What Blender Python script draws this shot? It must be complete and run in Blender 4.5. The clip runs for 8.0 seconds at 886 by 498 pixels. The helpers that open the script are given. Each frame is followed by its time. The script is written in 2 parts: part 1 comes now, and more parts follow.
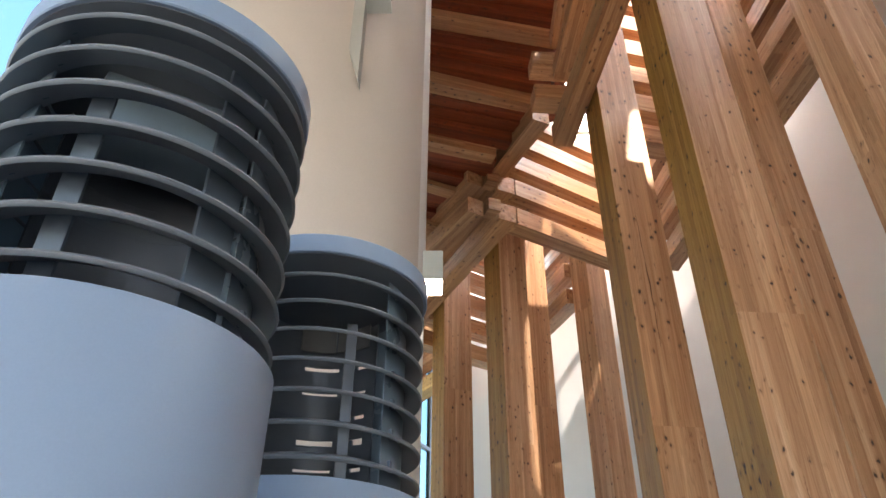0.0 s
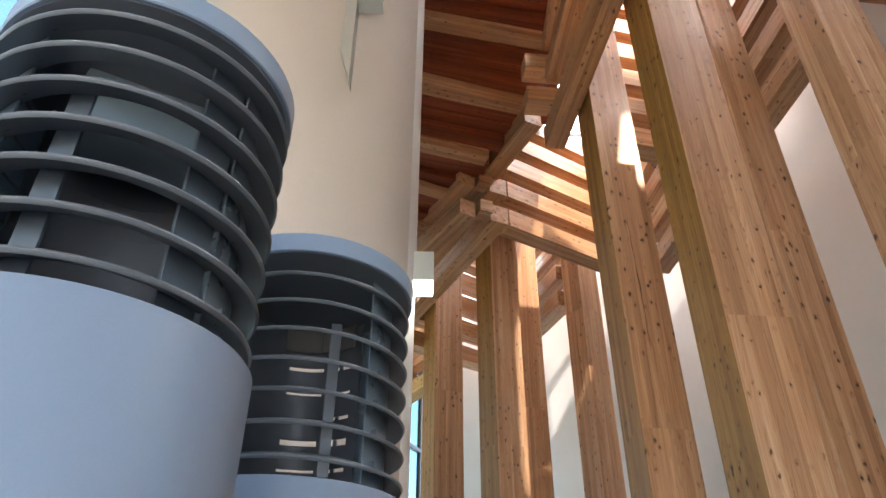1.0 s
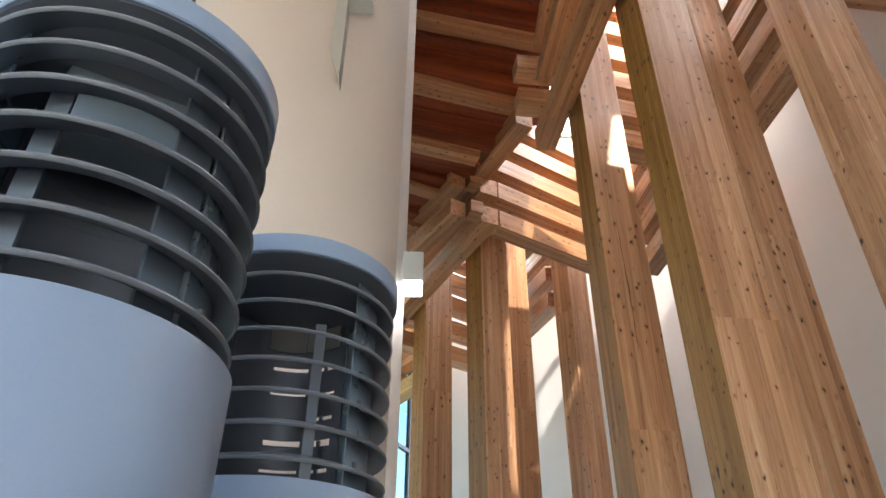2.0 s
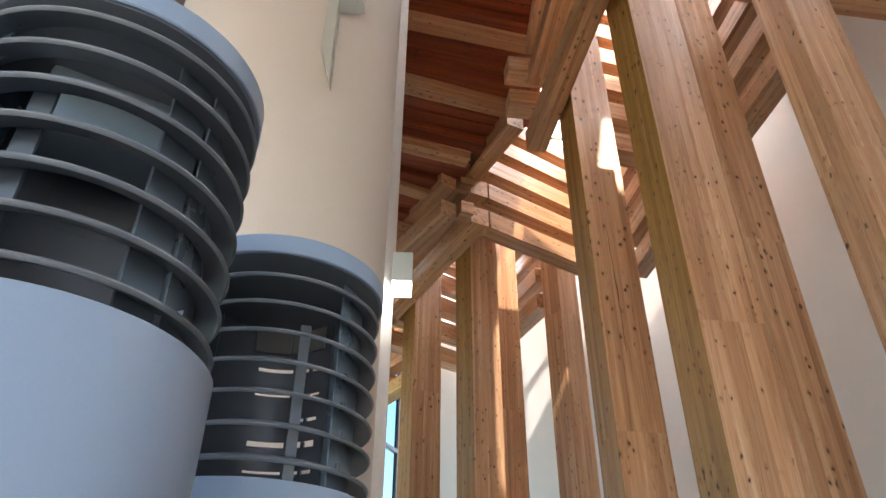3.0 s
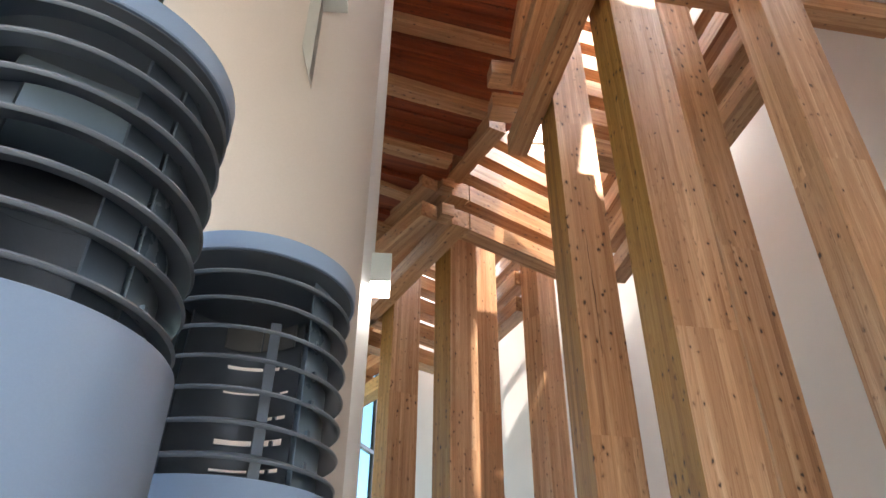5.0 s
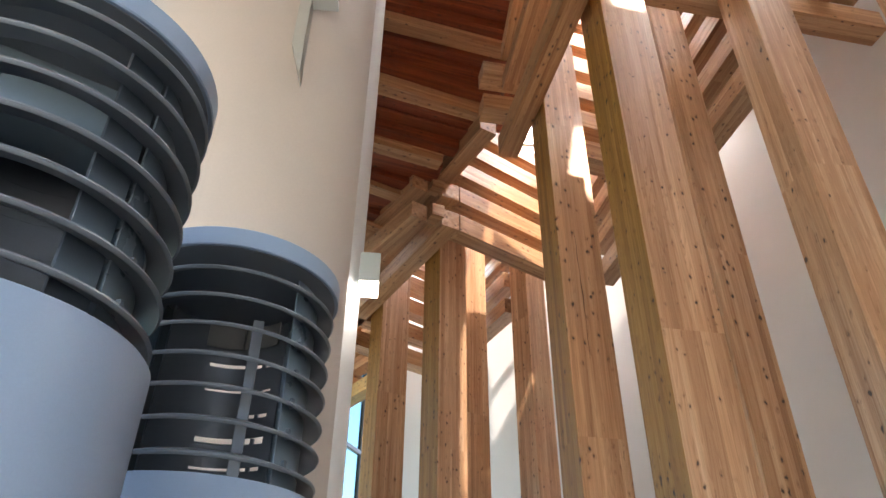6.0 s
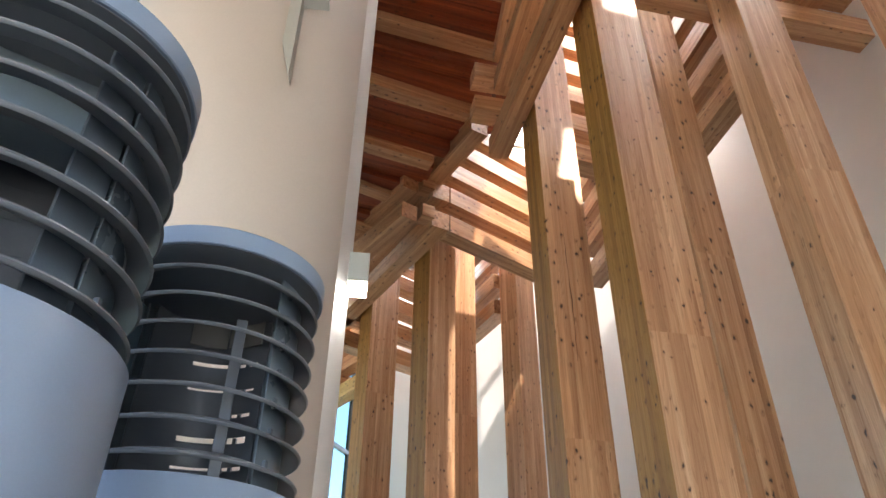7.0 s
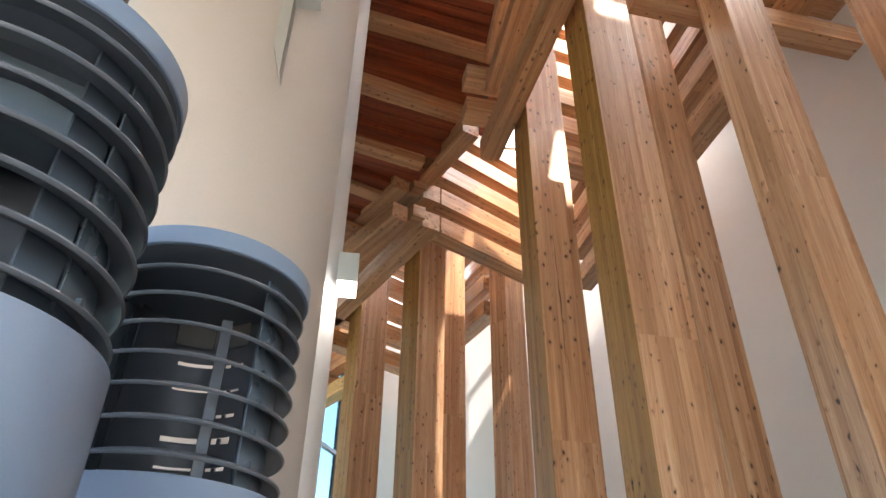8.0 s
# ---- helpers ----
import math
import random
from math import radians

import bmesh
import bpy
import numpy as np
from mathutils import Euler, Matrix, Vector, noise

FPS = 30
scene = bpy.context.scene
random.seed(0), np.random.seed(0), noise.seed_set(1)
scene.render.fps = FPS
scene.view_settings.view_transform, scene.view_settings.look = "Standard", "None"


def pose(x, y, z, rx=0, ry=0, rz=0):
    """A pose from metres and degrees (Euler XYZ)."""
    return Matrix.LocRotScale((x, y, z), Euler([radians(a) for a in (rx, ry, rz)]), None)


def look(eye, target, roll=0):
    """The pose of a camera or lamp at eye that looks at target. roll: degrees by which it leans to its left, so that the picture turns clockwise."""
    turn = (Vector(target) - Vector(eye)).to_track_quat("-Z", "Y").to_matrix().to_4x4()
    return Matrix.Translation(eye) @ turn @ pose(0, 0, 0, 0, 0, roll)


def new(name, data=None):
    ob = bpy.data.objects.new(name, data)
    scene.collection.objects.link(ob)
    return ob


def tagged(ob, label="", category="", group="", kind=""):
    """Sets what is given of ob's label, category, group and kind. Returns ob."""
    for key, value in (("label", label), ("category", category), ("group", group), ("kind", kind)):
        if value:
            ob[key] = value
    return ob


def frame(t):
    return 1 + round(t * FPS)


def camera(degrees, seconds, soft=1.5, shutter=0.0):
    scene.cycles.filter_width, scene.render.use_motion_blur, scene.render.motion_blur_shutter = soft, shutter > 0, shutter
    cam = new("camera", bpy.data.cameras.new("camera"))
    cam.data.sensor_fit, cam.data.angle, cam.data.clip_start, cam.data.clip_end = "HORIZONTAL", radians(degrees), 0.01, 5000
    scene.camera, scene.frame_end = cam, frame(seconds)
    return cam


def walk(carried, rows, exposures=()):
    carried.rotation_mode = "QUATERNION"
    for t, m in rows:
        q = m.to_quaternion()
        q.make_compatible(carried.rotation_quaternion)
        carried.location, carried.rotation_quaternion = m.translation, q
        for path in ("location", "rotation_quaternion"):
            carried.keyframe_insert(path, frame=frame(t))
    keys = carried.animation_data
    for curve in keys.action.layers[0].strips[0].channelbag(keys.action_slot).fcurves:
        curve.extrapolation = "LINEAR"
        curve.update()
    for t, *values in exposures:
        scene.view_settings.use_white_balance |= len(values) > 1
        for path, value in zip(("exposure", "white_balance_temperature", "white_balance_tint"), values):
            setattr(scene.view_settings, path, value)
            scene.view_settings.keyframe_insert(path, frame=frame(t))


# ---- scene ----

EYE = 0.647            # height of the lens over the floor

# ---- camera and its path: seconds, x, y, z over the eye height, yaw, pitch, roll
PATH = [
    (0.0, 0.0000, 0.0000, 0.0000, 0.000, 33.048, -0.348),
    (0.5, 0.0035, -0.0002, -0.0006, -0.364, 33.106, -0.314),
    (1.0, 0.0070, 0.0001, -0.0008, -0.757, 33.156, -0.360),
    (1.5, 0.0099, -0.0002, -0.0006, -1.210, 33.170, -0.370),
    (3.0, 0.0169, -0.0036, 0.0004, -2.625, 33.219, -0.361),
    (3.5, 0.0189, -0.0045, 0.0001, -3.118, 33.280, -0.378),
    (4.0, 0.0207, -0.0048, -0.0002, -3.609, 33.315, -0.406),
    (4.5, 0.0225, -0.0045, -0.0004, -4.092, 33.355, -0.410),
    (6.0, 0.0306, -0.0020, -0.0016, -5.634, 33.469, -0.532),
    (6.5, 0.0333, -0.0022, -0.0016, -6.142, 33.501, -0.550),
    (7.0, 0.0358, -0.0032, -0.0015, -6.634, 33.537, -0.593),
    (7.5, 0.0379, -0.0051, -0.0014, -7.151, 33.572, -0.645),
    (8.0, 0.0396, -0.0073, -0.0013, -7.642, 33.599, -0.695),
]
cam = camera(66.0, 8.0)
walk(cam, [(t, pose(x, y, EYE + z, 90 + pitch, roll, yaw)) for t, x, y, z, yaw, pitch, roll in PATH],
     exposures=[(0.0, 3.48, 6800, 11), (8.0, 3.61, 6750, 11)])

# ---- world and sun
SUN_ELEVATION, SUN_AZIMUTH = 53.0, 165.0      # degrees; azimuth clockwise from +y
world = bpy.data.worlds.new("sky")
scene.world = world
world.use_nodes = True
wn = world.node_tree
sky = wn.nodes.new("ShaderNodeTexSky")
sky.sky_type = "NISHITA"
sky.sun_disc = False
sky.sun_elevation = radians(SUN_ELEVATION)
sky.sun_rotation = radians(SUN_AZIMUTH)
wn.links.new(sky.outputs[0], wn.nodes["Background"].inputs[0])
wn.nodes["Background"].inputs[1].default_value = 0.10

sun = new("sun", bpy.data.lights.new("sun", "SUN"))
sun.data.energy = 5.0
sun.data.angle = radians(1.2)
sun.data.color = (1.0, 0.95, 0.87)
e, a = radians(SUN_ELEVATION), radians(SUN_AZIMUTH)
sun.matrix_world = look((0, 0, 20), (-math.sin(a) * math.cos(e), -math.cos(a) * math.cos(e), 20 - math.sin(e)))

# fill lamp added inside the unseen far west glazing, to brighten the far posts
fill = new("west_fill_lamp", bpy.data.lights.new("west_fill_lamp", "AREA"))
fill.data.shape, fill.data.size, fill.data.size_y = "RECTANGLE", 3.5, 3.6
fill.data.energy = 4.5
fill.data.color = (0.84, 0.93, 1.0)
fill.matrix_world = look((-1.84, 7.45, 1.95), (4.0, 7.45, 1.6))


# ---- materials
def material(name):
    m = bpy.data.materials.new(name)
    m.use_nodes = True
    t = m.node_tree
    return m, t, t.nodes["Principled BSDF"]


def node(t, kind, **values):
    n = t.nodes.new(kind)
    for key, value in values.items():
        n.inputs[key].default_value = value
    return n


def ramp(t, source, stops):
    n = t.nodes.new("ShaderNodeValToRGB")
    els = n.color_ramp.elements
    while len(els) < len(stops):
        els.new(0.5)
    for el, (p, c) in zip(els, stops):
        el.position, el.color = p, (*c, 1)
    t.links.new(source, n.inputs[0])
    return n.outputs[0]


def mix(t, kind, fac, a, b):
    n = t.nodes.new("ShaderNodeMix")
    n.data_type, n.blend_type = "RGBA", kind
    for sock, v in ((n.inputs[0], fac), (n.inputs[6], a), (n.inputs[7], b)):
        if isinstance(v, (int, float)):
            sock.default_value = v
        elif isinstance(v, tuple):
            sock.default_value = (*v, 1)
        else:
            t.links.new(v, sock)
    return n.outputs[2]


def coords(t, scale, wander=True):
    """Object coordinates, shifted at random for each object, then scaled."""
    tex = t.nodes.new("ShaderNodeTexCoord")
    add = t.nodes.new("ShaderNodeVectorMath")
    add.operation = "MULTIPLY_ADD"
    info = t.nodes.new("ShaderNodeObjectInfo")
    t.links.new(info.outputs["Random"], add.inputs[0])
    add.inputs[1].default_value = (31.7, 17.3, 53.9) if wander else (0, 0, 0)
    t.links.new(tex.outputs["Object"], add.inputs[2])
    mul = t.nodes.new("ShaderNodeVectorMath")
    mul.operation = "MULTIPLY"
    mul.inputs[1].default_value = scale
    t.links.new(add.outputs[0], mul.inputs[0])
    return mul.outputs[0], info.outputs["Random"]


def bump(t, b, height, strength, distance):
    n = node(t, "ShaderNodeBump", Strength=strength, Distance=distance)
    t.links.new(height, n.inputs["Height"])
    t.links.new(n.outputs[0], b.inputs["Normal"])


def wood(name, dark, mid, light, knots=1.0, rough=0.42, coat=0.0, gloss=0.5):
    """Laminated softwood with its grain along local z: laminations, growth rings, knots of uneven size and drying checks."""
    m, t, b = material(name)

    def math_node(kind, a, c=None):
        n = t.nodes.new("ShaderNodeMath")
        n.operation = kind
        for sock, v in zip(n.inputs, (a, c)):
            if isinstance(v, (int, float)):
                sock.default_value = v
            elif v is not None:
                t.links.new(v, sock)
        return n.outputs[0]

    def bent(vector, by, amount):
        n = t.nodes.new("ShaderNodeVectorMath")
        n.operation = "MULTIPLY_ADD"
        t.links.new(by, n.inputs[0])
        n.inputs[1].default_value = amount
        t.links.new(vector, n.inputs[2])
        return n.outputs[0]

    # laminations, each with a tone and a figure of its own
    lam, rnd = coords(t, (27, 27, 0.5))
    snap = t.nodes.new("ShaderNodeVectorMath")
    snap.operation = "FLOOR"
    t.links.new(lam, snap.inputs[0])
    cell = t.nodes.new("ShaderNodeTexWhiteNoise")
    t.links.new(snap.outputs[0], cell.inputs[0])
    # broad figure
    wide, _ = coords(t, (13, 13, 0.45))
    figure = node(t, "ShaderNodeTexNoise", Scale=1.0, Detail=4.0, Distortion=1.0)
    t.links.new(bent(wide, cell.outputs["Color"], (3, 3, 3)), figure.inputs[0])
    col = ramp(t, figure.outputs[0], [(0.30, dark), (0.5, mid), (0.72, light)])
    # growth rings drawn out along the grain into flames
    ring_at, _ = coords(t, (21, 21, 0.75))
    flame = node(t, "ShaderNodeTexNoise", Scale=1.0, Detail=1.5, Roughness=0.4)
    t.links.new(bent(ring_at, cell.outputs["Color"], (9, 9, 9)), flame.inputs[0])
    rings = math_node("FRACT", math_node("MULTIPLY", flame.outputs[0], 26.0))
    col = mix(t, "MULTIPLY", 0.5, col, ramp(t, rings, [(0.0, (1.05, 1.04, 1.03)), (0.55, (0.97, 0.93, 0.88)), (0.9, (0.66, 0.53, 0.42)), (1.0, (1.0, 0.98, 0.96))]))
    # fine fibres
    fine, _ = coords(t, (170, 170, 3.0))
    grain = node(t, "ShaderNodeTexNoise", Scale=1.0, Detail=5.0, Roughness=0.65, Distortion=0.3)
    t.links.new(fine, grain.inputs[0])
    col = mix(t, "MULTIPLY", 0.55, col, ramp(t, grain.outputs[0], [(0.32, (0.70, 0.62, 0.54)), (0.58, (1.04, 1.03, 1.02))]))
    col = mix(t, "MULTIPLY", 0.6, col, ramp(t, cell.outputs["Value"], [(0.0, (0.76, 0.68, 0.60)), (0.4, (0.97, 0.91, 0.84)), (0.7, (1.0, 0.98, 0.97)), (1.0, (1.14, 1.10, 1.04))]))
    # knots: some cells only, of uneven size, with a brown halo and a black heart
    kc, _ = coords(t, (23, 23, 14))
    warp = node(t, "ShaderNodeTexNoise", Scale=2.2, Detail=2.0)
    t.links.new(kc, warp.inputs[0])
    kn = node(t, "ShaderNodeTexVoronoi", Scale=1.0)
    t.links.new(bent(kc, warp.outputs["Color"], (0.55, 0.55, 0.45)), kn.inputs[0])
    pick = t.nodes.new("ShaderNodeSeparateColor")
    t.links.new(kn.outputs["Color"], pick.inputs[0])
    size = math_node("ADD", math_node("MULTIPLY", pick.outputs[1], 0.75), 0.45)
    reach = math_node("DIVIDE", kn.outputs["Distance"], size)
    keep = math_node("MULTIPLY", math_node("GREATER_THAN", pick.outputs[0], 0.36), knots)
    halo = math_node("MULTIPLY", keep, ramp(t, reach, [(0.0, (0.6, 0.6, 0.6)), (0.16, (0.5, 0.5, 0.5)), (0.34, (0, 0, 0))]))
    heart = math_node("MULTIPLY", keep, ramp(t, reach, [(0.0, (0.95, 0.95, 0.95)), (0.11, (0.92, 0.92, 0.92)), (0.19, (0, 0, 0))]))
    col = mix(t, "MIX", halo, col, tuple(c * f for c, f in zip(dark, (0.55, 0.45, 0.40))))
    col = mix(t, "MIX", heart, col, (0.035, 0.018, 0.011))
    # short drying checks and resin streaks
    sc, _ = coords(t, (48, 48, 3.6))
    sv = node(t, "ShaderNodeTexVoronoi", Scale=1.0)
    t.links.new(bent(sc, warp.outputs["Color"], (1.1, 1.1, 0.4)), sv.inputs[0])
    some = t.nodes.new("ShaderNodeSeparateColor")
    t.links.new(sv.outputs["Color"], some.inputs[0])
    split = math_node("MULTIPLY", math_node("GREATER_THAN", some.outputs[0], 0.66),
                      ramp(t, sv.outputs["Distance"], [(0.0, (0.7, 0.7, 0.7)), (0.10, (0.55, 0.55, 0.55)), (0.2, (0, 0, 0))]))
    col = mix(t, "MIX", split, col, (0.15, 0.068, 0.03))
    col = mix(t, "MULTIPLY", 1.0, col, ramp(t, rnd, [(0.0, (0.9, 0.87, 0.83)), (0.5, (1.02, 1.0, 0.97)), (1.0, (1.0, 0.93, 0.88))]))
    t.links.new(col, b.inputs["Base Color"])
    t.links.new(ramp(t, grain.outputs[0], [(0.3, (rough + 0.12,) * 3), (0.7, (rough - 0.06,) * 3)]), b.inputs["Roughness"])
    relief = math_node("SUBTRACT", grain.outputs[0], math_node("MULTIPLY", heart, 0.8))
    bump(t, b, relief, 0.3, 0.002)
    b.inputs["Specular IOR Level"].default_value = gloss
    b.inputs["Coat Weight"].default_value = coat
    b.inputs["Coat Roughness"].default_value = 0.2
    return m


def paint(name, colour, rough, spread=0.04, scale=1.6, fine=180.0, relief=0.06, metal=0.0):
    """Paint or plaster: faint large patches and a fine tooth."""
    m, t, b = material(name)
    big, _ = coords(t, (scale,) * 3)
    n1 = node(t, "ShaderNodeTexNoise", Scale=1.0, Detail=5.0, Roughness=0.6)
    t.links.new(big, n1.inputs[0])
    n2 = node(t, "ShaderNodeTexNoise", Scale=fine / scale, Detail=3.0)
    t.links.new(big, n2.inputs[0])
    lo, hi = tuple(c * (1 - spread) for c in colour), tuple(min(1, c * (1 + spread)) for c in colour)
    col = ramp(t, n1.outputs[0], [(0.3, lo), (0.7, hi)])
    col = mix(t, "MULTIPLY", 0.5, col, ramp(t, n2.outputs[0], [(0.3, (0.93, 0.93, 0.93)), (0.7, (1, 1, 1))]))
    t.links.new(col, b.inputs["Base Color"])
    t.links.new(ramp(t, n1.outputs[0], [(0.3, (rough - 0.05,) * 3), (0.7, (rough + 0.05,) * 3)]), b.inputs["Roughness"])
    b.inputs["Metallic"].default_value = metal
    bump(t, b, n2.outputs[0], relief, 0.001)
    return m


def glass(name, colour):
    m, t, b = material(name)
    b.inputs["Base Color"].default_value = (*colour, 1)
    b.inputs["Roughness"].default_value = 0.02
    b.inputs["Transmission Weight"].default_value = 1.0
    b.inputs["IOR"].default_value = 1.05
    return m


def frosted(name, colour, clear):
    """Etched glass: it scatters most of the light and lets a share of it straight through."""
    m, t, b = material(name)
    tr = node(t, "ShaderNodeBsdfTranslucent")
    tr.inputs["Color"].default_value = (*colour, 1)
    tp = node(t, "ShaderNodeBsdfTransparent")
    both = node(t, "ShaderNodeMixShader", Fac=clear)
    t.links.new(tr.outputs[0], both.inputs[1])
    t.links.new(tp.outputs[0], both.inputs[2])
    t.links.new(both.outputs[0], t.nodes["Material Output"].inputs["Surface"])
    return m


def glow(name, colour, strength):
    m, t, b = material(name)
    b.inputs["Base Color"].default_value = (*colour, 1)
    b.inputs["Emission Color"].default_value = (*colour, 1)
    b.inputs["Emission Strength"].default_value = strength
    return m


POST_WOOD = wood("post_wood", (0.39, 0.210, 0.107), (0.56, 0.347, 0.208), (0.705, 0.50, 0.342), rough=0.4, coat=0.3)
BEAM_WOOD = wood("beam_wood", (0.34, 0.165, 0.074), (0.485, 0.272, 0.140), (0.62, 0.395, 0.225), knots=0.9, rough=0.42, coat=0.3)
SHADED_EDGE_WOOD = wood("shaded_edge_wood", (0.25, 0.122, 0.030), (0.325, 0.164, 0.042), (0.41, 0.218, 0.064), rough=0.55, gloss=0.15)
WALL_WOOD = wood("pale_wood", (0.52, 0.34, 0.13), (0.62, 0.43, 0.18), (0.70, 0.50, 0.23), rough=0.5)
BOARD_WOOD = wood("board_wood", (0.15, 0.030, 0.009), (0.25, 0.055, 0.016), (0.34, 0.090, 0.028), knots=0.7, rough=0.5)
PLASTER = paint("white_plaster", (0.72, 0.70, 0.685), 0.75, spread=0.03)
COLUMN_PAINT = paint("column_plaster", (0.545, 0.475, 0.42), 0.62, spread=0.03, scale=2.5)
WHITE_METAL = paint("white_metal", (0.64, 0.66, 0.62), 0.35, spread=0.02)
SILVER = paint("blue_grey_paint", (0.235, 0.305, 0.405), 0.42, spread=0.02, scale=6, fine=900, relief=0.03)
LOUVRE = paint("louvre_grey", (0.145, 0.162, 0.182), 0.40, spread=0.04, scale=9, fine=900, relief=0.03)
INSIDE = paint("inner_dark_grey", (0.105, 0.118, 0.138), 0.36, spread=0.1, scale=12, fine=700)
STRAP = paint("strap_grey", (0.085, 0.112, 0.142), 0.45, spread=0.05, scale=12, fine=700)
LIT_SCREEN = paint("screen_lit_blue", (0.17, 0.245, 0.31), 0.3, spread=0.05, scale=12, fine=700)
REFLECTOR = paint("reflector_grey", (0.17, 0.168, 0.165), 0.4, spread=0.06, scale=12, fine=700)
HOUSING = paint("housing_grey", (0.125, 0.165, 0.20), 0.3, spread=0.06, scale=12, fine=700)
CRACK = paint("crack_dark", (0.07, 0.03, 0.015), 0.8, spread=0.2, scale=12)
DARK_METAL = paint("dark_metal", (0.09, 0.085, 0.08), 0.45, spread=0.1, scale=6)
PLATE_GREY = paint("plate_grey", (0.38, 0.37, 0.33), 0.5, spread=0.04, scale=6)
STONE_FLOOR = paint("stone_floor", (0.13, 0.112, 0.092), 0.5, spread=0.15, scale=3)
GRAVEL = paint("dull_ground", (0.10, 0.10, 0.085), 0.9, spread=0.25, scale=0.8)
WINDOW_GLASS = glass("window_glass", (0.25, 0.37, 0.385))
DEEP_GLASS = glass("deep_window_glass", (0.42, 0.60, 0.60))
LAMP_GLOW = glow("lamp_glow", (1.0, 0.97, 0.92), 4.0)
FROSTED = frosted("frosted_glass", (0.88, 0.90, 0.90), 0.38)
MILKY = frosted("milky_glass", (0.88, 0.90, 0.90), 0.0)
CLEAR = frosted("lightly_etched_glass", (0.88, 0.90, 0.90), 0.9)


# ---- building helpers
def box(bm, x0, x1, y0, y1, z0, z1, bevel=0.0):
    made = bmesh.ops.create_cube(bm, size=1.0)["verts"]
    bmesh.ops.transform(bm, verts=made, matrix=Matrix.LocRotScale(((x0 + x1) / 2, (y0 + y1) / 2, (z0 + z1) / 2), None, (x1 - x0, y1 - y0, z1 - z0)))
    if bevel:
        edges = list({ed for v in made for ed in v.link_edges})
        bmesh.ops.bevel(bm, geom=edges, offset=bevel, segments=2, affect="EDGES", profile=0.6)
    return bm


def lathe(bm, profile, steps=96, start=0.0, sweep=360.0):
    """Turn a closed loop of (radius, z) round the z axis."""
    full = sweep >= 360
    rows = []
    for i in range(steps if full else steps + 1):
        a = radians(start + sweep * i / steps)
        rows.append([bm.verts.new((r * math.cos(a), r * math.sin(a), z)) for r, z in profile])
    n = len(profile)
    for i in range(len(rows) if full else len(rows) - 1):
        p, q = rows[i], rows[(i + 1) % len(rows)]
        for k in range(n):
            bm.faces.new((p[k], q[k], q[(k + 1) % n], p[(k + 1) % n]))
    if not full:
        bm.faces.new(rows[0])
        bm.faces.new(list(reversed(rows[-1])))
    bmesh.ops.recalc_face_normals(bm, faces=bm.faces)
    return bm


def mesh_of(name, bm, mat, smooth=False):
    me = bpy.data.meshes.new(name)
    bm.to_mesh(me)
    bm.free()
    me.materials.append(mat)
    if smooth:
        for p in me.polygons:
            p.use_smooth = True
        me.set_sharp_from_angle(angle=radians(40))
    return me


def part(name, bm, mat, parent=None, label="", at=None, smooth=False):
    ob = new(name, mesh_of(name, bm, mat, smooth))
    if parent is not None:
        ob.parent = parent
    if at is not None:
        ob.matrix_basis = at
    if label:
        tagged(ob, label)
    return ob


def empty(name, at, label, category, group="", kind=""):
    ob = new(name)
    ob.empty_display_size = 0.1
    ob.matrix_basis = at
    return tagged(ob, label, category, group, kind)


def bearing(deg):
    return Vector((math.sin(radians(deg)), math.cos(radians(deg)), 0))


# ---- the setting: floor, ground, walls, ceiling
part("ground", box(bmesh.new(), -400, 400, -400, 400, -0.35, -0.06), GRAVEL)
tagged(bpy.data.objects["ground"], "dull grey-green ground outside the hall", "ground", kind="structure")
part("floor", box(bmesh.new(), -5.0, 8.0, -6.0, 14.0, -0.055, 0.0), STONE_FLOOR)
tagged(bpy.data.objects["floor"], "grey-brown stone floor of the hall", "floor", kind="structure")


def wall_strip(name, pts, z0, z1, thick, mat, label):
    """An upright wall along a smooth plan line, with thickness to its outer side."""
    bm = bmesh.new()
    rows = []
    for i, p in enumerate(pts):
        d = (Vector(pts[min(i + 1, len(pts) - 1)]) - Vector(pts[max(i - 1, 0)])).normalized()
        o = Vector((d.y, -d.x)) * thick
        rows.append([bm.verts.new((p[0], p[1], z0)), bm.verts.new((p[0] + o.x, p[1] + o.y, z0)),
                     bm.verts.new((p[0] + o.x, p[1] + o.y, z1)), bm.verts.new((p[0], p[1], z1))])
    for p, q in zip(rows, rows[1:]):
        for k in range(4):
            bm.faces.new((p[k], q[k], q[(k + 1) % 4], p[(k + 1) % 4]))
    bm.faces.new(rows[0])
    bm.faces.new(list(reversed(rows[-1])))
    bmesh.ops.recalc_face_normals(bm, faces=bm.faces)
    ob = part(name, bm, mat, smooth=True)
    return tagged(ob, label, "wall", kind="structure")


def arc(centre, radius, a0, a1, n):
    return [(centre[0] + radius * math.sin(radians(a0 + (a1 - a0) * i / n)), centre[1] + radius * math.cos(radians(a0 + (a1 - a0) * i / n))) for i in range(n + 1)]


WALL_C, WALL_R = (-3.6, 1.9), 7.6
wall_strip("wall_east", arc(WALL_C, WALL_R, 28, 125, 54), 0, 6.4, 0.25, PLASTER, "smooth white plaster curved wall behind the posts")


def plate(name, x0, x1, y0, y1, z0, z1, mat, label, category):
    return tagged(part(name, box(bmesh.new(), x0, x1, y0, y1, z0, z1), mat), label, category, kind="structure")


# roof slabs round two rooflights of frosted glass, the second set at 45 degrees
ROOF_Z = 5.75
ROOF_W, ROOF_E, ROOF_S, ROOF_N = -1.9, 5.0, -3.2, 9.6
BOARDED = "dark reddish boarded ceiling under the roof"
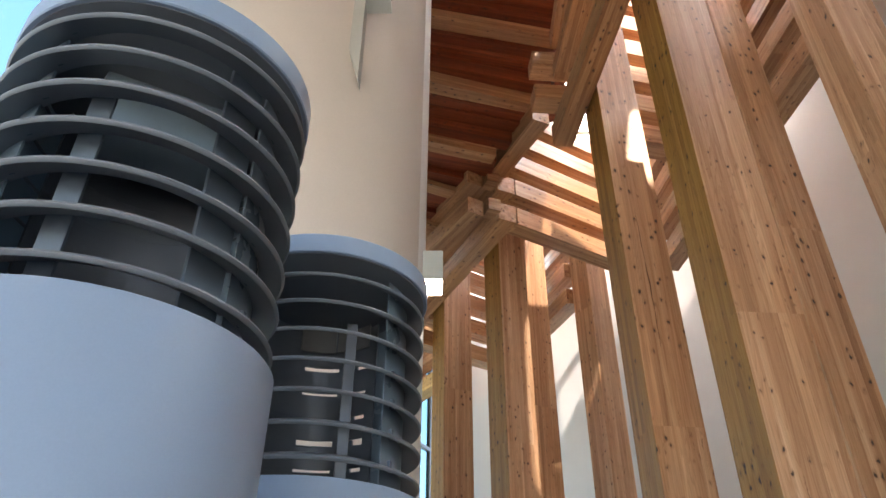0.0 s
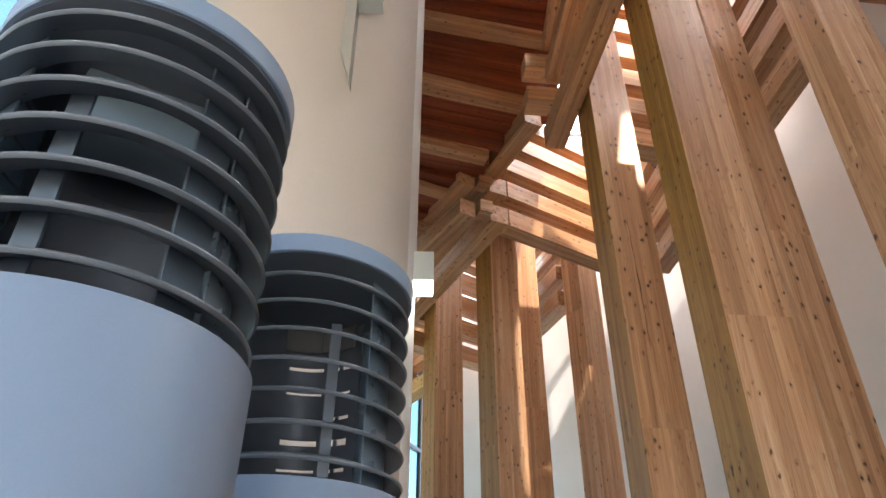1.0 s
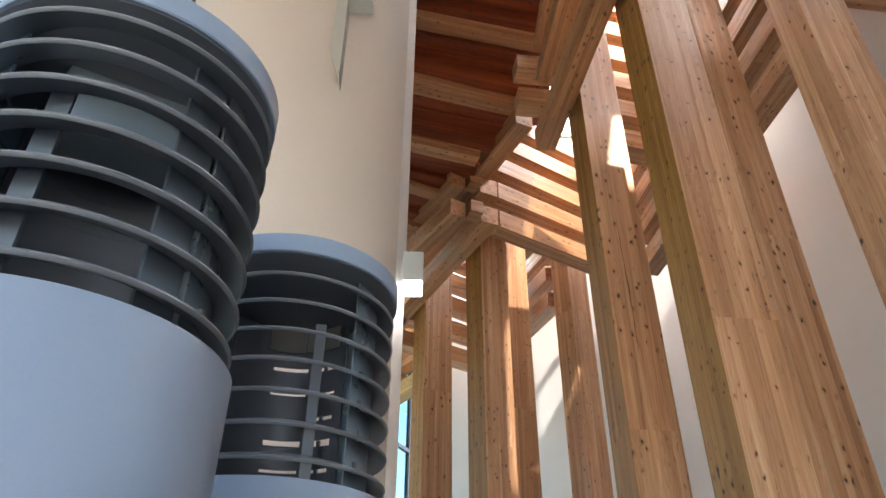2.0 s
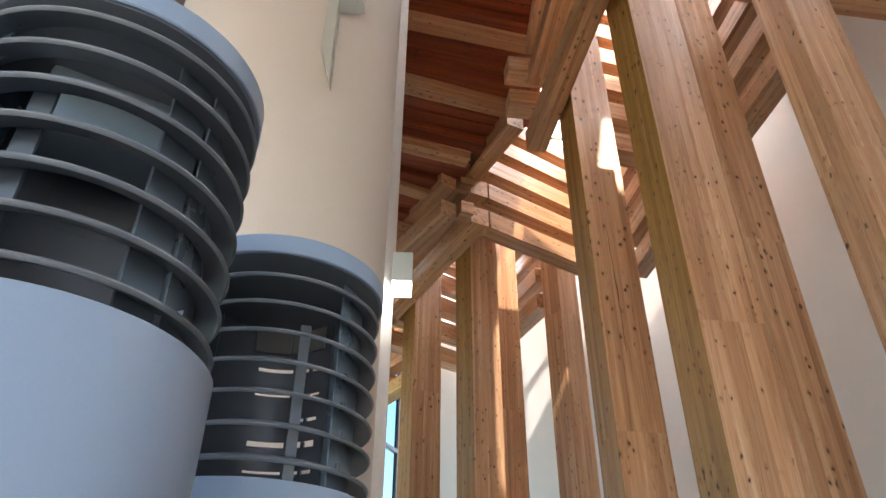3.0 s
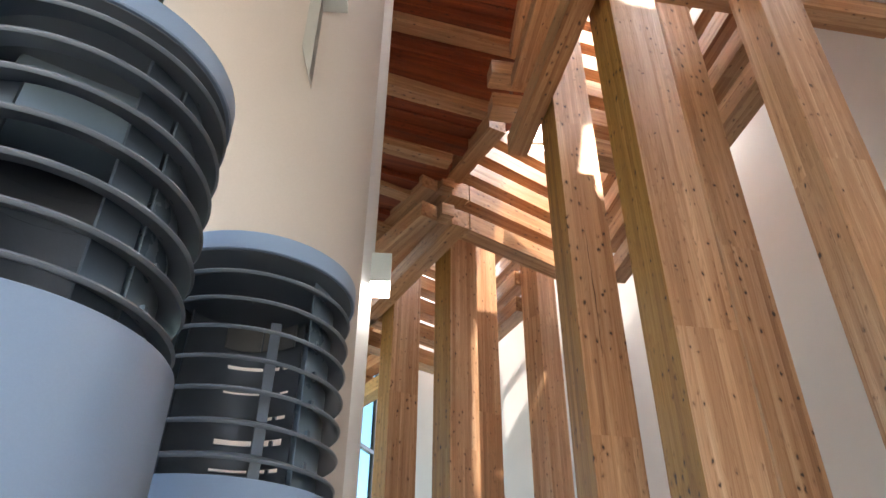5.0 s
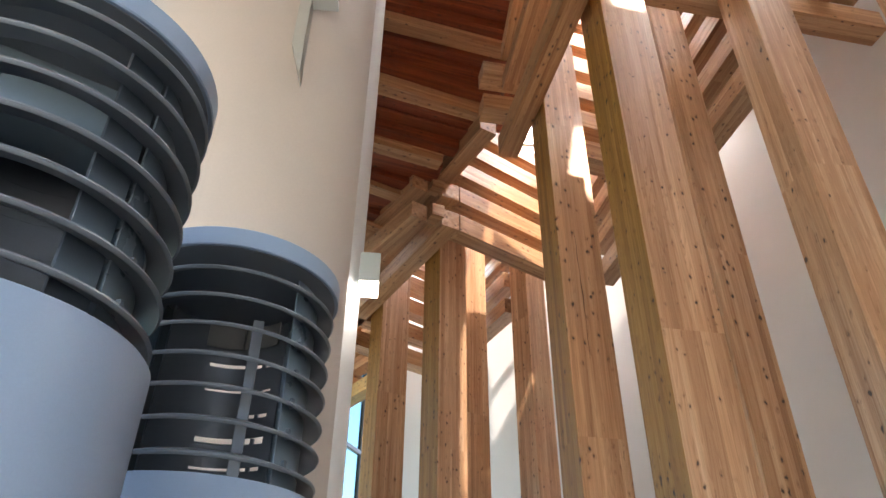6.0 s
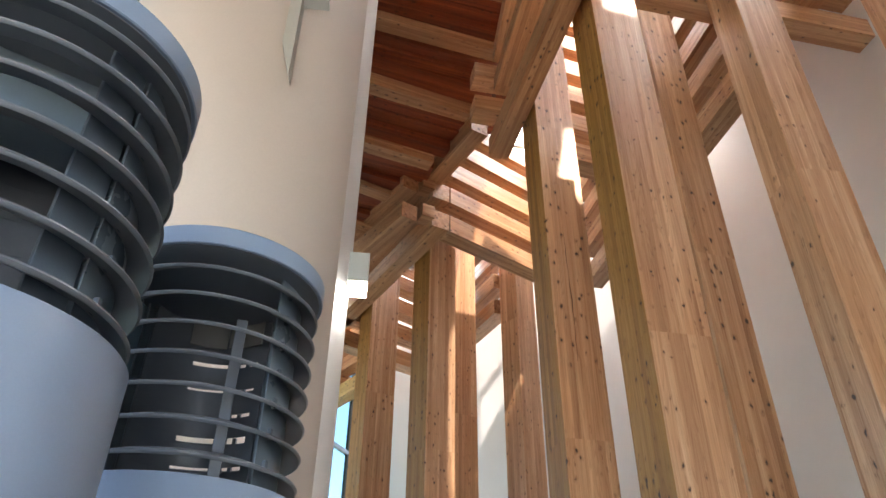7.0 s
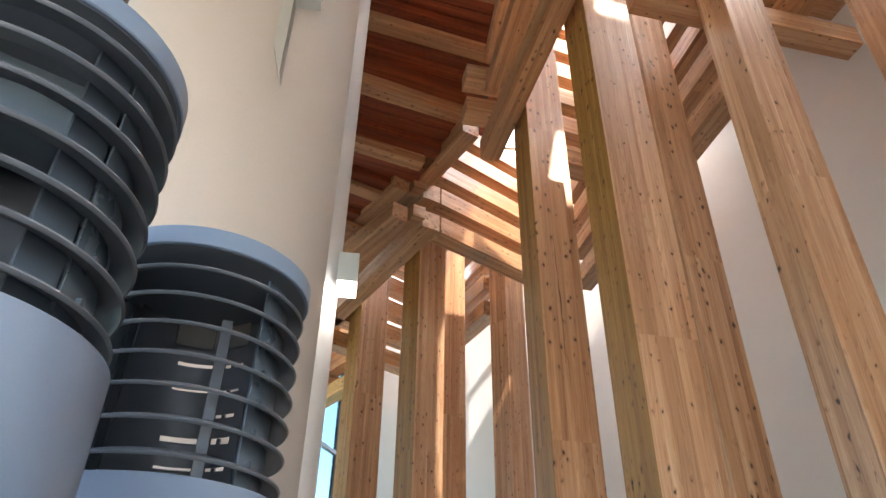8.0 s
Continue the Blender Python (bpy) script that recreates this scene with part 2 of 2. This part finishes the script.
for name, x0, x1, y0, y1 in (("ceiling_north", ROOF_W, ROOF_E, 9.0, ROOF_N), ("ceiling_north_west", ROOF_W, -1.5, 6.8, 9.0), ("ceiling_north_east", 0.6, ROOF_E, 6.8, 9.0), ("ceiling_bridge", -1.5, 0.6, 6.8, 6.95), ("ceiling_east", 2.25, ROOF_E, 2.3, 4.6), ("ceiling_far_east", 3.1, ROOF_E, 4.6, 6.8),
                             ("ceiling_west", ROOF_W, 1.12, 2.3, 6.8), ("ceiling_south", ROOF_W, 1.12, ROOF_S, 2.3), ("ceiling_middle", 1.12, 1.53, ROOF_S, 1.65), ("ceiling_middle_2", 1.53, 1.56, 0.9, 1.65), ("ceiling_strip_4", 1.56, 1.75, 1.58, 1.65), ("ceiling_strip", 1.53, 1.75, ROOF_S, 0.69), ("ceiling_strip_2", 1.56, 1.75, 0.9, 1.05)):
    plate(name, x0, x1, y0, y1, ROOF_Z, ROOF_Z + 0.2, BOARD_WOOD, BOARDED, "ceiling")
TURNED = pose(2.73, 1.15, ROOF_Z, 0, 0, 45)
HOLE = [TURNED @ Vector((px, py, 0)) for px, py in ((-0.4, -0.62), (0.4, -0.62), (0.4, 0.5), (-0.4, 0.5))]


def pierced_slab(outer, inner, z0, z1):
    """A slab between an outer and an inner four-sided outline."""
    bm = bmesh.new()
    rings = [[bm.verts.new((p[0], p[1], z)) for p in line] for z in (z0, z1) for line in (outer, inner)]
    for k in range(4):
        j = (k + 1) % 4
        for a, b in ((0, 1), (1, 3), (3, 2), (2, 0)):
            bm.faces.new((rings[a][k], rings[a][j], rings[b][j], rings[b][k]))
    bmesh.ops.recalc_face_normals(bm, faces=bm.faces)
    return bm


tagged(part("ceiling_corner", pierced_slab([(1.75, ROOF_S), (ROOF_E, ROOF_S), (ROOF_E, 2.3), (1.75, 2.3)], [HOLE[0], HOLE[1], HOLE[2], HOLE[3]], ROOF_Z, ROOF_Z + 0.2), BOARD_WOOD),
       BOARDED, "ceiling", kind="structure")


def rooflight(name, at, x0, x1, y0, y1, n, glazing=None, label="bright frosted glass rooflight between the timbers"):
    e = empty(name, at, label, "rooflight", kind="structure")
    for i in range(n):
        ya, yb = y0 + (y1 - y0) * i / n, y0 + (y1 - y0) * (i + 1) / n
        part("pane", box(bmesh.new(), x0 - 0.06, x1 + 0.06, ya - (0.06 if i == 0 else 0), yb + (0.06 if i == n - 1 else 0), 0.203, 0.213), glazing or FROSTED, e)
        if i:
            part("glazing_bar", box(bmesh.new(), x0, x1, ya - 0.025, ya + 0.025, 0.14, 0.202), WHITE_METAL, e)


rooflight("rooflight_1", pose(0, 0, ROOF_Z), 1.12, 2.25, 2.3, 6.8, 4)
plate("trim_2", 2.25, 2.33, 2.3, 6.8, 5.0, ROOF_Z - 0.002, BEAM_WOOD, "added timber baffle that keeps the rooflight off the wall", "trim")
plate("trim_4", 1.0, 1.1, 3.4, 4.95, 5.36, ROOF_Z - 0.004, BOARD_WOOD, "dark reddish edge timber beside the rooflight", "trim")
rooflight("rooflight_3", pose(0, 0, ROOF_Z), 1.12, 1.75, 1.65, 2.24, 1, MILKY)
rooflight("rooflight_6", pose(0, 0, ROOF_Z), 1.56, 1.75, 1.05, 1.58, 1, CLEAR, "narrow clear glass rooflight that lets the sun in")
rooflight("rooflight_7", pose(0, 0, ROOF_Z), 1.53, 1.75, 0.69, 0.90, 1, CLEAR, "narrow clear glass rooflight that lets the sun in")
rooflight("fill_rooflight_5", pose(0, 0, ROOF_Z), 2.33, 3.1, 4.6, 6.8, 2)
rooflight("fill_rooflight_4", pose(0, 0, ROOF_Z), -1.5, 0.6, 6.95, 9.0, 3)
rooflight("rooflight_2", TURNED, -0.4, 0.4, -0.62, 0.5, 1, MILKY)
tagged(part("trim_3", box(bmesh.new(), 0.4, 0.46, -0.9, 0.8, -0.5, -0.002), BEAM_WOOD, at=TURNED), "added timber baffle that keeps the rooflight off the wall", "trim", kind="structure")


def window(name, at, wide, z0, z1, bays, transoms, label, glazing=None):
    """A glazed wall along local x: frame, posts and transoms with a pane in each field."""
    e = empty(name, at, label, "window", kind="structure")
    t = 0.03
    part("window_frame", box(bmesh.new(), 0, wide, -t, t, z0, z0 + 0.06), DARK_METAL, e)
    part("window_frame", box(bmesh.new(), 0, wide, -t, t, z1 - 0.06, z1), DARK_METAL, e)
    for i in range(bays + 1):
        x = wide * i / bays
        part("mullion", box(bmesh.new(), x - 0.025, x + 0.025, -t, t, z0 + 0.06, z1 - 0.06), DARK_METAL, e)
    levels = [z0 + 0.06] + list(transoms) + [z1 - 0.06]
    for i in range(bays):
        xa, xb = wide * i / bays + 0.025, wide * (i + 1) / bays - 0.025
        for z in transoms:
            part("transom", box(bmesh.new(), xa, xb, -t, t, z - 0.025, z + 0.025), DARK_METAL, e)
        for za, zb in zip(levels, levels[1:]):
            pane = part("pane", box(bmesh.new(), xa, xb, -0.006, 0.006, za + 0.026, zb - 0.026), glazing or WINDOW_GLASS, e)
            pane.visible_shadow = False
    return e


window("window_1", pose(ROOF_W, 1.4, 0, 0, 0, 90), 1.1, 0.0, 4.0, 1, (2.2,), "tall glazed wall with dark metal frames", DEEP_GLASS)
window("window_2", pose(-1.18, 7.19, 0, 0, 0, 65), 2.3, 0.0, 4.6, 1, (3.41,), "bluish window with a dark transom")
plate("wall_north", ROOF_W, 0.2, 9.3, 9.5, 4.7, ROOF_Z, PLASTER, "white wall above the window", "wall")
window("fill_window_3", pose(ROOF_W, 5.6, 0, 0, 0, 90), 3.7, 0.0, 3.86, 2, (2.2,), "tall glazed wall with dark metal frames")
plate("wall_west", ROOF_W - 0.2, ROOF_W, 5.6, 9.5, 3.9, ROOF_Z, PLASTER, "white wall above the glazing", "wall")
plate("wall_west_3", ROOF_W - 0.2, ROOF_W, 4.2, 5.57, 0, ROOF_Z, BEAM_WOOD, "unseen wall in warm timber colour, added for its bounce light", "wall")
plate("wall_west_5", ROOF_W - 0.2, ROOF_W, 1.36, 2.53, 4.01, ROOF_Z, PLASTER, "unseen plaster wall above the glazing, added to cut high light", "wall")
plate("wall_west_6", ROOF_W - 0.2, ROOF_W, 2.53, 4.2, 0, ROOF_Z, PLASTER, "unseen plaster wall beside the glazing, added to narrow its light", "wall")
plate("wall_west_4", ROOF_W - 0.2, ROOF_W, -0.6, 1.36, 2.4, ROOF_Z, PLASTER, "unseen plaster wall added to cut light above the side gap", "wall")
plate("wall_west_2", ROOF_W - 0.2, ROOF_W, ROOF_S, -0.6, 0, ROOF_Z, PLASTER, "plain white plaster wall", "wall")
plate("wall_south", ROOF_W - 0.2, 1.3, ROOF_S - 0.2, ROOF_S, 2.3, ROOF_Z, PLASTER, "unseen plaster wall added to cut light above the south gap", "wall")
plate("wall_south_2", 1.3, ROOF_E, ROOF_S - 0.2, ROOF_S, 0, ROOF_Z, PLASTER, "unseen plaster wall added to cut light beside the south gap", "wall")


# ---- posts: near upright edge (x, y), side, turn of the front face, foot to top
def post(x, y, side, turn, top, label, group="timber posts", edge=None):
    """A square laminated post. Its front face runs along the bearing turn from its near edge; edge is the outer
    lamination of one side, its colour darkened for the shade there.
    """
    r = bearing(turn)
    back = bearing(turn - 90)
    c = Vector((x, y, 0)) + (r + back) * side / 2
    bm = box(bmesh.new(), -side / 2, side / 2, -side / 2, side / 2, 0, top, 0.004)
    ob = part("timber_post", bm, POST_WOOD, at=Matrix.Translation(c) @ Matrix.Rotation(radians(90 - turn), 4, "Z"))
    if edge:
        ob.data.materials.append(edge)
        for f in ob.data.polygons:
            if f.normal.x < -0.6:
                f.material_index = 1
    return tagged(ob, label, "post", group)


SQUARE = "square laminated softwood post with dark knots"
post(1.74, 2.01, 0.22, 90.4, 4.4, SQUARE + ", standing on the stone floor")
post(1.077, 2.242, 0.264, 85.5, 4.06, SQUARE + " and one olive-toned side", edge=SHADED_EDGE_WOOD)
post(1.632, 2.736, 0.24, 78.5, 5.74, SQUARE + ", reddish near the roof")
cracked = post(0.957, 3.067, 0.25, 83.6, 5.74, SQUARE + ", with a long drying crack", edge=SHADED_EDGE_WOOD)
bm = bmesh.new()
rows = []
for i in range(41):
    f = i / 40
    w = 0.0006 + 0.0022 * math.sin(math.pi * f) * (0.6 + 0.4 * math.sin(17 * f))
    x = -0.018 + 0.004 * math.sin(5 * f) + 0.0015 * math.sin(31 * f)
    rows.append([bm.verts.new((x + px, -0.1254 + py, 2.08 + 0.8 * f)) for px, py in ((-w, 0), (w, 0), (w, 0.006), (-w, 0.006))])
for p, q in zip(rows, rows[1:]):
    for k in range(4):
        bm.faces.new((p[k], p[(k + 1) % 4], q[(k + 1) % 4], q[k]))
bmesh.ops.recalc_face_normals(bm, faces=bm.faces)
part("crack", bm, CRACK, cracked, "dark drying crack")
post(1.432, 5.904, 0.25, 60.8, 5.74, SQUARE + " below the skylight")
post(0.479, 5.124, 0.2745, 64.0, 5.5, SQUARE + " carrying a beam corner", edge=SHADED_EDGE_WOOD)
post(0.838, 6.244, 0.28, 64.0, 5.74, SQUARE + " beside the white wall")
post(-0.006, 6.20, 0.30, 66.7, 5.5, SQUARE + " beside the window", edge=SHADED_EDGE_WOOD)
post(2.52, 1.83, 0.24, 92.0, 4.2, SQUARE + ", pale yellow")


# ---- beams, laid in crossing levels
LEVEL = [3.69 + 0.31 * k for k in range(7)]


def beam(x0, y0, x1, y1, z, label, group, wide=0.17, high=0.17, mat=None):
    """A level beam whose underside centre line runs between two plan points at height z."""
    d = Vector((x1 - x0, y1 - y0, 0))
    n = d.length
    bm = box(bmesh.new(), -wide / 2, wide / 2, 0, high, 0, n, 0.003)
    zdir = d.normalized()
    ydir = Vector((0, 0, 1))
    xdir = ydir.cross(zdir)
    m = Matrix((xdir, ydir, zdir)).transposed().to_4x4()
    m.translation = (x0, y0, z)
    ob = part("timber_beam", bm, mat or BEAM_WOOD, at=m)
    return tagged(ob, label, "beam", group)


def along(x, y, deg, a, b, z, label, group, **kw):
    """A beam through (x, y) on a bearing, from a to b metres along it."""
    d = bearing(deg)
    return beam(x + d.x * a, y + d.y * a, x + d.x * b, y + d.y * b, z, label, group, **kw)


TAN = "tan laminated timber beam with knots, "
# corner stack over the farther posts
for k in range(1, 6):
    along(0.577, 4.826, 58.6, -0.004, 1.6, LEVEL[k], TAN + "lit from the skylight", "skylight beams")
for k in range(1, 4):
    along(0.528, 4.71, -24.0, 0.0, 2.6, LEVEL[k], TAN + "ending at a post head", "corner beams")
beam(0.09, 5.52, 0.757, 3.997, LEVEL[2] + 0.15, TAN + "crossing the corner stack", "corner beams", wide=0.155, high=0.16)
for k in (1, 2):
    along(0.255, 4.615, -30.0, 0.0, 2.0, LEVEL[k] + 0.004, TAN + "beside the corner stack", "corner beams", wide=0.155, high=0.155)
    along(0.335, 4.68, 70, 0.004, 0.12, LEVEL[k] + 0.06, TAN + "short, between two beams", "corner beams", wide=0.14, high=0.12)
along(0.30, 4.62, -28, 0.0, 2.3, 4.64, "dark reddish board over the corner stack", "ceiling timbers", wide=0.32, high=0.04, mat=BOARD_WOOD)
# long beam that stops short below the skylight
beam(0.812, 3.58, 1.04, 1.45, 3.83, TAN + "bolted beside two posts, with a free sawn end", "long beams", wide=0.135, high=0.17)
beam(0.832, 3.38, 0.925, 1.45, 4.273, TAN + "set above the long beam", "long beams", wide=0.15, high=0.134)
beam(0.826, 3.33, 0.80, 1.45, 4.543, TAN + "set above the long beam", "long beams", wide=0.15, high=0.134)
# short stacked blocks
beam(0.618, 3.49, 0.90, 3.515, 4.138, TAN + "short and stacked", "stacked blocks", wide=0.157, high=0.134)
beam(0.612, 3.43, 0.90, 3.455, 4.408, TAN + "short and stacked", "stacked blocks", wide=0.157, high=0.134)
# rafters of the dark ceiling: underside edge points (x, y), (x, y) and height
RAFTERS = ((-0.10, 2.75, 0.95, 2.88, 5.32), (-0.12, 3.10, 0.88, 3.26, 5.12), (-0.132, 3.47, 0.805, 3.665, 4.93), (-0.138, 3.845, 0.688, 4.094, 4.62),
           (-0.152, 4.286, 0.33, 4.435, 4.4), (-0.181, 4.743, 0.03, 4.843, 4.33), (-0.22, 5.25, -0.1, 5.31, 4.27))


def rafter(x0, y0, x1, y1, z, wide, high, mat, label, group):
    d = Vector((x1 - x0, y1 - y0)).normalized()
    o = Vector((-d.y, d.x)) * wide / 2
    beam(x0 - d.x * 1.5 - o.x, y0 - d.y * 1.5 - o.y, x1 + d.x * 0.06 - o.x, y1 + d.y * 0.06 - o.y, z, label, group, wide=wide, high=high, mat=mat)


for r in RAFTERS:
    rafter(*r, 0.12, 0.16, BEAM_WOOD, "pale tan rafter under the dark boards", "rafters")
for p, q in zip(RAFTERS, RAFTERS[1:]):
    gap = (q[1] - p[1]) - 0.12
    for i in range(3):
        f = (0.02 + gap * (i + 1) / 3) / (q[1] - p[1])
        m = [u + (v - u) * f for u, v in zip(p, q)]
        m[2] += (0.10, 0.16, 0.05)[i]
        m[4] += (0.05, 0.075, 0.035)[i]
        rafter(*m, gap / 3 + 0.012, 0.2, BOARD_WOOD, "dark reddish-brown ceiling timber between the rafters", "ceiling timbers")
# beam across the near posts, and the ladder stacks behind
beam(1.388, 2.28, 2.846, 2.42, 3.95, TAN + "laid across behind a near post", "near beams", wide=0.135, high=0.15)
along(2.43, 2.50, 174, 0.0, 1.6, 4.102, TAN + "lying on a cross beam", "near beams", wide=0.14, high=0.15)
beam(1.5, 2.25, 2.80, 2.37, 4.254, TAN + "with a sawn end", "near beams", wide=0.135, high=0.15)
for k in range(0, 6):
    along(2.075, 2.95, -5, -0.55, 2.0, 3.655 + 0.312 * k, TAN + "stacked between post and wall", "ladder beams", wide=0.155, high=0.155)
for k in range(1, 6):
    along(1.25, 6.43, -18, -0.27, 1.0, LEVEL[k], TAN + "stacked between post and wall", "ladder beams")
for k in range(0, 5):
    along(0.30, 6.95, 55, -0.8, 0.7, LEVEL[k], TAN + "stacked near the window", "ladder beams")
for k in range(1, 7):
    along(1.47, 3.80, 76, -0.22, 0.8, LEVEL[k], TAN + "lit from the skylight", "skylight beams")
along(-0.35, 8.2, -30, -0.6, 0.6, 3.71, "pale yellow timber lintel over the window", "window beams", mat=WALL_WOOD)
for k in range(1, 8):
    along(-0.35, 8.2, 60 if k % 2 else -30, -0.5 - 0.05 * (k % 3), 0.6, 3.71 + 0.174 * k, TAN + "stacked above the window", "window beams")

# ---- column, pier and wall lamp
part("column", lathe(bmesh.new(), [(0.001, 0), (0.339, 0), (0.339, ROOF_Z), (0.001, ROOF_Z)], 128), COLUMN_PAINT, at=pose(-0.41, 1.50, 0), smooth=True)
tagged(bpy.data.objects["column"], "smooth round column of warm white plaster", "column", kind="structure")
bm = lathe(bmesh.new(), [(0.001, 0), (0.1, 0), (0.1, ROOF_Z), (0.001, ROOF_Z)], 64)
bmesh.ops.translate(bm, verts=bm.verts, vec=(-0.195, 2.76, 0))
box(bm, -1.3, -0.2, 2.662, 2.858, 0, ROOF_Z)
tagged(part("wall_pier", bm, PLASTER, smooth=True), "white plaster wall with a rounded end behind the column", "wall", kind="structure")


def bracket():
    """A thin plate standing out from the column, with a tapered foot and a flat top plate."""
    e = empty("wall_bracket", pose(-0.235, 1.19, 1.91), "slim pale grey tapered metal bracket fixed to the column", "bracket")
    bm = bmesh.new()
    lower = [(0.0, 0.0), (-0.001, 0.30), (-0.030, 0.30), (-0.030, 0.11)]
    front = [bm.verts.new((0.018 + px, -0.016, pz)) for px, pz in lower]
    back = [bm.verts.new((0.018 + px, 0.055, pz)) for px, pz in lower]
    bm.faces.new(front)
    bm.faces.new(list(reversed(back)))
    for k in range(4):
        bm.faces.new((front[k], back[k], back[(k + 1) % 4], front[(k + 1) % 4]))
    bmesh.ops.recalc_face_normals(bm, faces=bm.faces)
    part("blade", bm, PLATE_GREY, e)
    part("top_plate", box(bmesh.new(), -0.012, 0.085, -0.03, 0.03, 0.302, 0.312, 0.001), WHITE_METAL, e, "white top plate")


bracket()


def wall_lamp():
    e = empty("wall_lamp", pose(-0.05, 2.64, 2.128), "white box wall lamp shining down, switched on", "lamp")
    part("housing", box(bmesh.new(), -0.05, 0.04, -0.045, 0.045, 0.05, 0.2, 0.004), WHITE_METAL, e)
    part("diffuser", box(bmesh.new(), -0.046, 0.036, -0.041, 0.041, 0.014, 0.049, 0.003), LAMP_GLOW, e, "glowing frosted diffuser")


wall_lamp()


# ---- louvred bollards
def sector(bm, r0, r1, z0, z1, a0, a1, steps):
    return lathe(bm, [(r0, z0), (r1, z0), (r1, z1), (r0, z1)], steps, a0, a1 - a0)


def bollard(x, y, r, rim, first, pitch, cap0, cap1, turn, straps, cap_r, housing, slotted):
    """Heights are over the floor; local -y is the open front."""
    e = empty("louvred_bollard", pose(x, y, 0, 0, 0, turn), "blue-grey cylindrical bollard with seven grey louvre rings", "bollard", "louvred bollards")
    part("body", lathe(bmesh.new(), [(0.02, 0), (r, 0), (r, rim - 0.0015), (r - 0.0012, rim), (r - 0.011, rim), (r - 0.013, rim - 0.009), (0.02, rim - 0.009)], 128), SILVER, e, smooth=True)
    c = cap_r
    part("cap", lathe(bmesh.new(), [(0.001, cap0 + 0.010), (0.001, cap0 + 0.004), (c - 0.005, cap0 + 0.0005), (c - 0.001, cap0), (c, cap0 + 0.001), (c, cap1 - 0.0015), (c - 0.0015, cap1), (0.001, cap1 + 0.002)], 128), SILVER, e, smooth=True)
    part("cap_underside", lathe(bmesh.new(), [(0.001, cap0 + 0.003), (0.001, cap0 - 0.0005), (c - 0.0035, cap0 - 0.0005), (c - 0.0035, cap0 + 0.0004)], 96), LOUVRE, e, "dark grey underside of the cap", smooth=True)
    q, deep = r * 0.9735, 0.0165 if slotted else 0.0195
    for k in range(7):
        z = first + pitch * k
        ring = [(q - 0.0018, z - 0.0019), (q - 0.0006, z - 0.0013), (q, z), (q - 0.0006, z + 0.0014), (q - 0.0018, z + 0.0020), (q - deep, z + 0.0078), (q - deep - 0.0005, z + 0.0068), (q - 0.0030, z - 0.0004)]
        part("louvre_ring", lathe(bmesh.new(), ring, 128), LOUVRE, e, smooth=True)
    low, top = rim - 0.008, cap0 + 0.003
    half = first + pitch * 4.9
    for a, w, short in straps:
        part("strap", box(bmesh.new(), 0.072, 0.0745, -w / 2, w / 2, low, half - 0.004 if short else top, 0.0005), STRAP, e, at=Matrix.Rotation(radians(a), 4, "Z"))
    clip = mesh_of("ring_clip", box(bmesh.new(), 0.0808, 0.0840, -0.0018, 0.0018, 0.004, 0.013), STRAP)
    for a in (-38, 62, 148, 222):
        for k in range(7):
            ob = new("ring_clip", clip)
            ob.parent = e
            ob.matrix_basis = Matrix.Rotation(radians(a), 4, "Z") @ Matrix.Translation((0, 0, first + pitch * k))
    # lamp housing in the upper half, with or without a stem below it
    hx, hr, stem = housing
    if slotted:
        part("reflector", sector(bmesh.new(), 0.0585, 0.060, half + 0.024, top, 36, 74, 14), REFLECTOR, e, "curved grey reflector panel", smooth=True)
        part("reflector", sector(bmesh.new(), 0.0585, 0.060, half + 0.023, top, 76, 112, 12), REFLECTOR, e, "curved grey reflector panel", smooth=True)
    else:
        part("lamp_housing", box(bmesh.new(), hx - hr, hx + hr, -0.024, 0.03, half, top, 0.006), HOUSING, e, smooth=True)
    if stem is not None:
        part("stem", box(bmesh.new(), stem - 0.005, stem + 0.005, -0.03, -0.026, low, half + 0.016, 0.0006), INSIDE, e)
    # side screens, the left one coloured as if lit by the window, and the slotted back screen
    for a0, a1, mat in ((134, 216, LIT_SCREEN), (-46, 49 if slotted else 56, HOUSING)):
        part("side_screen", sector(bmesh.new(), r * 0.788, r * 0.803, low, top, a0, a1, 20), mat, e, smooth=True)
    z = low
    for k in range(6):
        a = first + pitch * k + 0.0008
        h = (0.0055, 0.0050, 0.0070, 0.0040, 0.0030, 0.0042)[k]
        part("screen_strip", sector(bmesh.new(), 0.064, 0.0655, z, a, 30, 152, 30), INSIDE, e, smooth=True)
        for a0, a1 in ((30, 152),) if not slotted else ((30, 42), (61, 152)) if k == 3 else ((30, 42), (61, 72), (104, 152)):
            part("screen_tab", sector(bmesh.new(), 0.064, 0.0655, a, a + h, a0, a1, 10), INSIDE, e, smooth=True)
        z = a + h
    part("screen_strip", sector(bmesh.new(), 0.064, 0.0655, z, top, 30, 152, 30), INSIDE, e, smooth=True)
    return e


bollard(-0.1919, 0.3438, 0.0975, EYE + 0.1476, EYE + 0.1606, 0.02647, EYE + 0.3334, EYE + 0.3525, 29.0,
        ((-116, 0.013, True), (-57, 0.026, False), (60, 0.012, False), (120, 0.012, False)), 0.0955, (0.002, 0.044, None), False)
bollard(-0.1192, 0.6104, 0.101, EYE + 0.1337, EYE + 0.1484, 0.02665, EYE + 0.3289, EYE + 0.3485, 11.0,
        ((-174, 0.02, False), (-6, 0.016, False), (150, 0.012, False)), 0.101, (0.014, 0.033, 0.026), True)
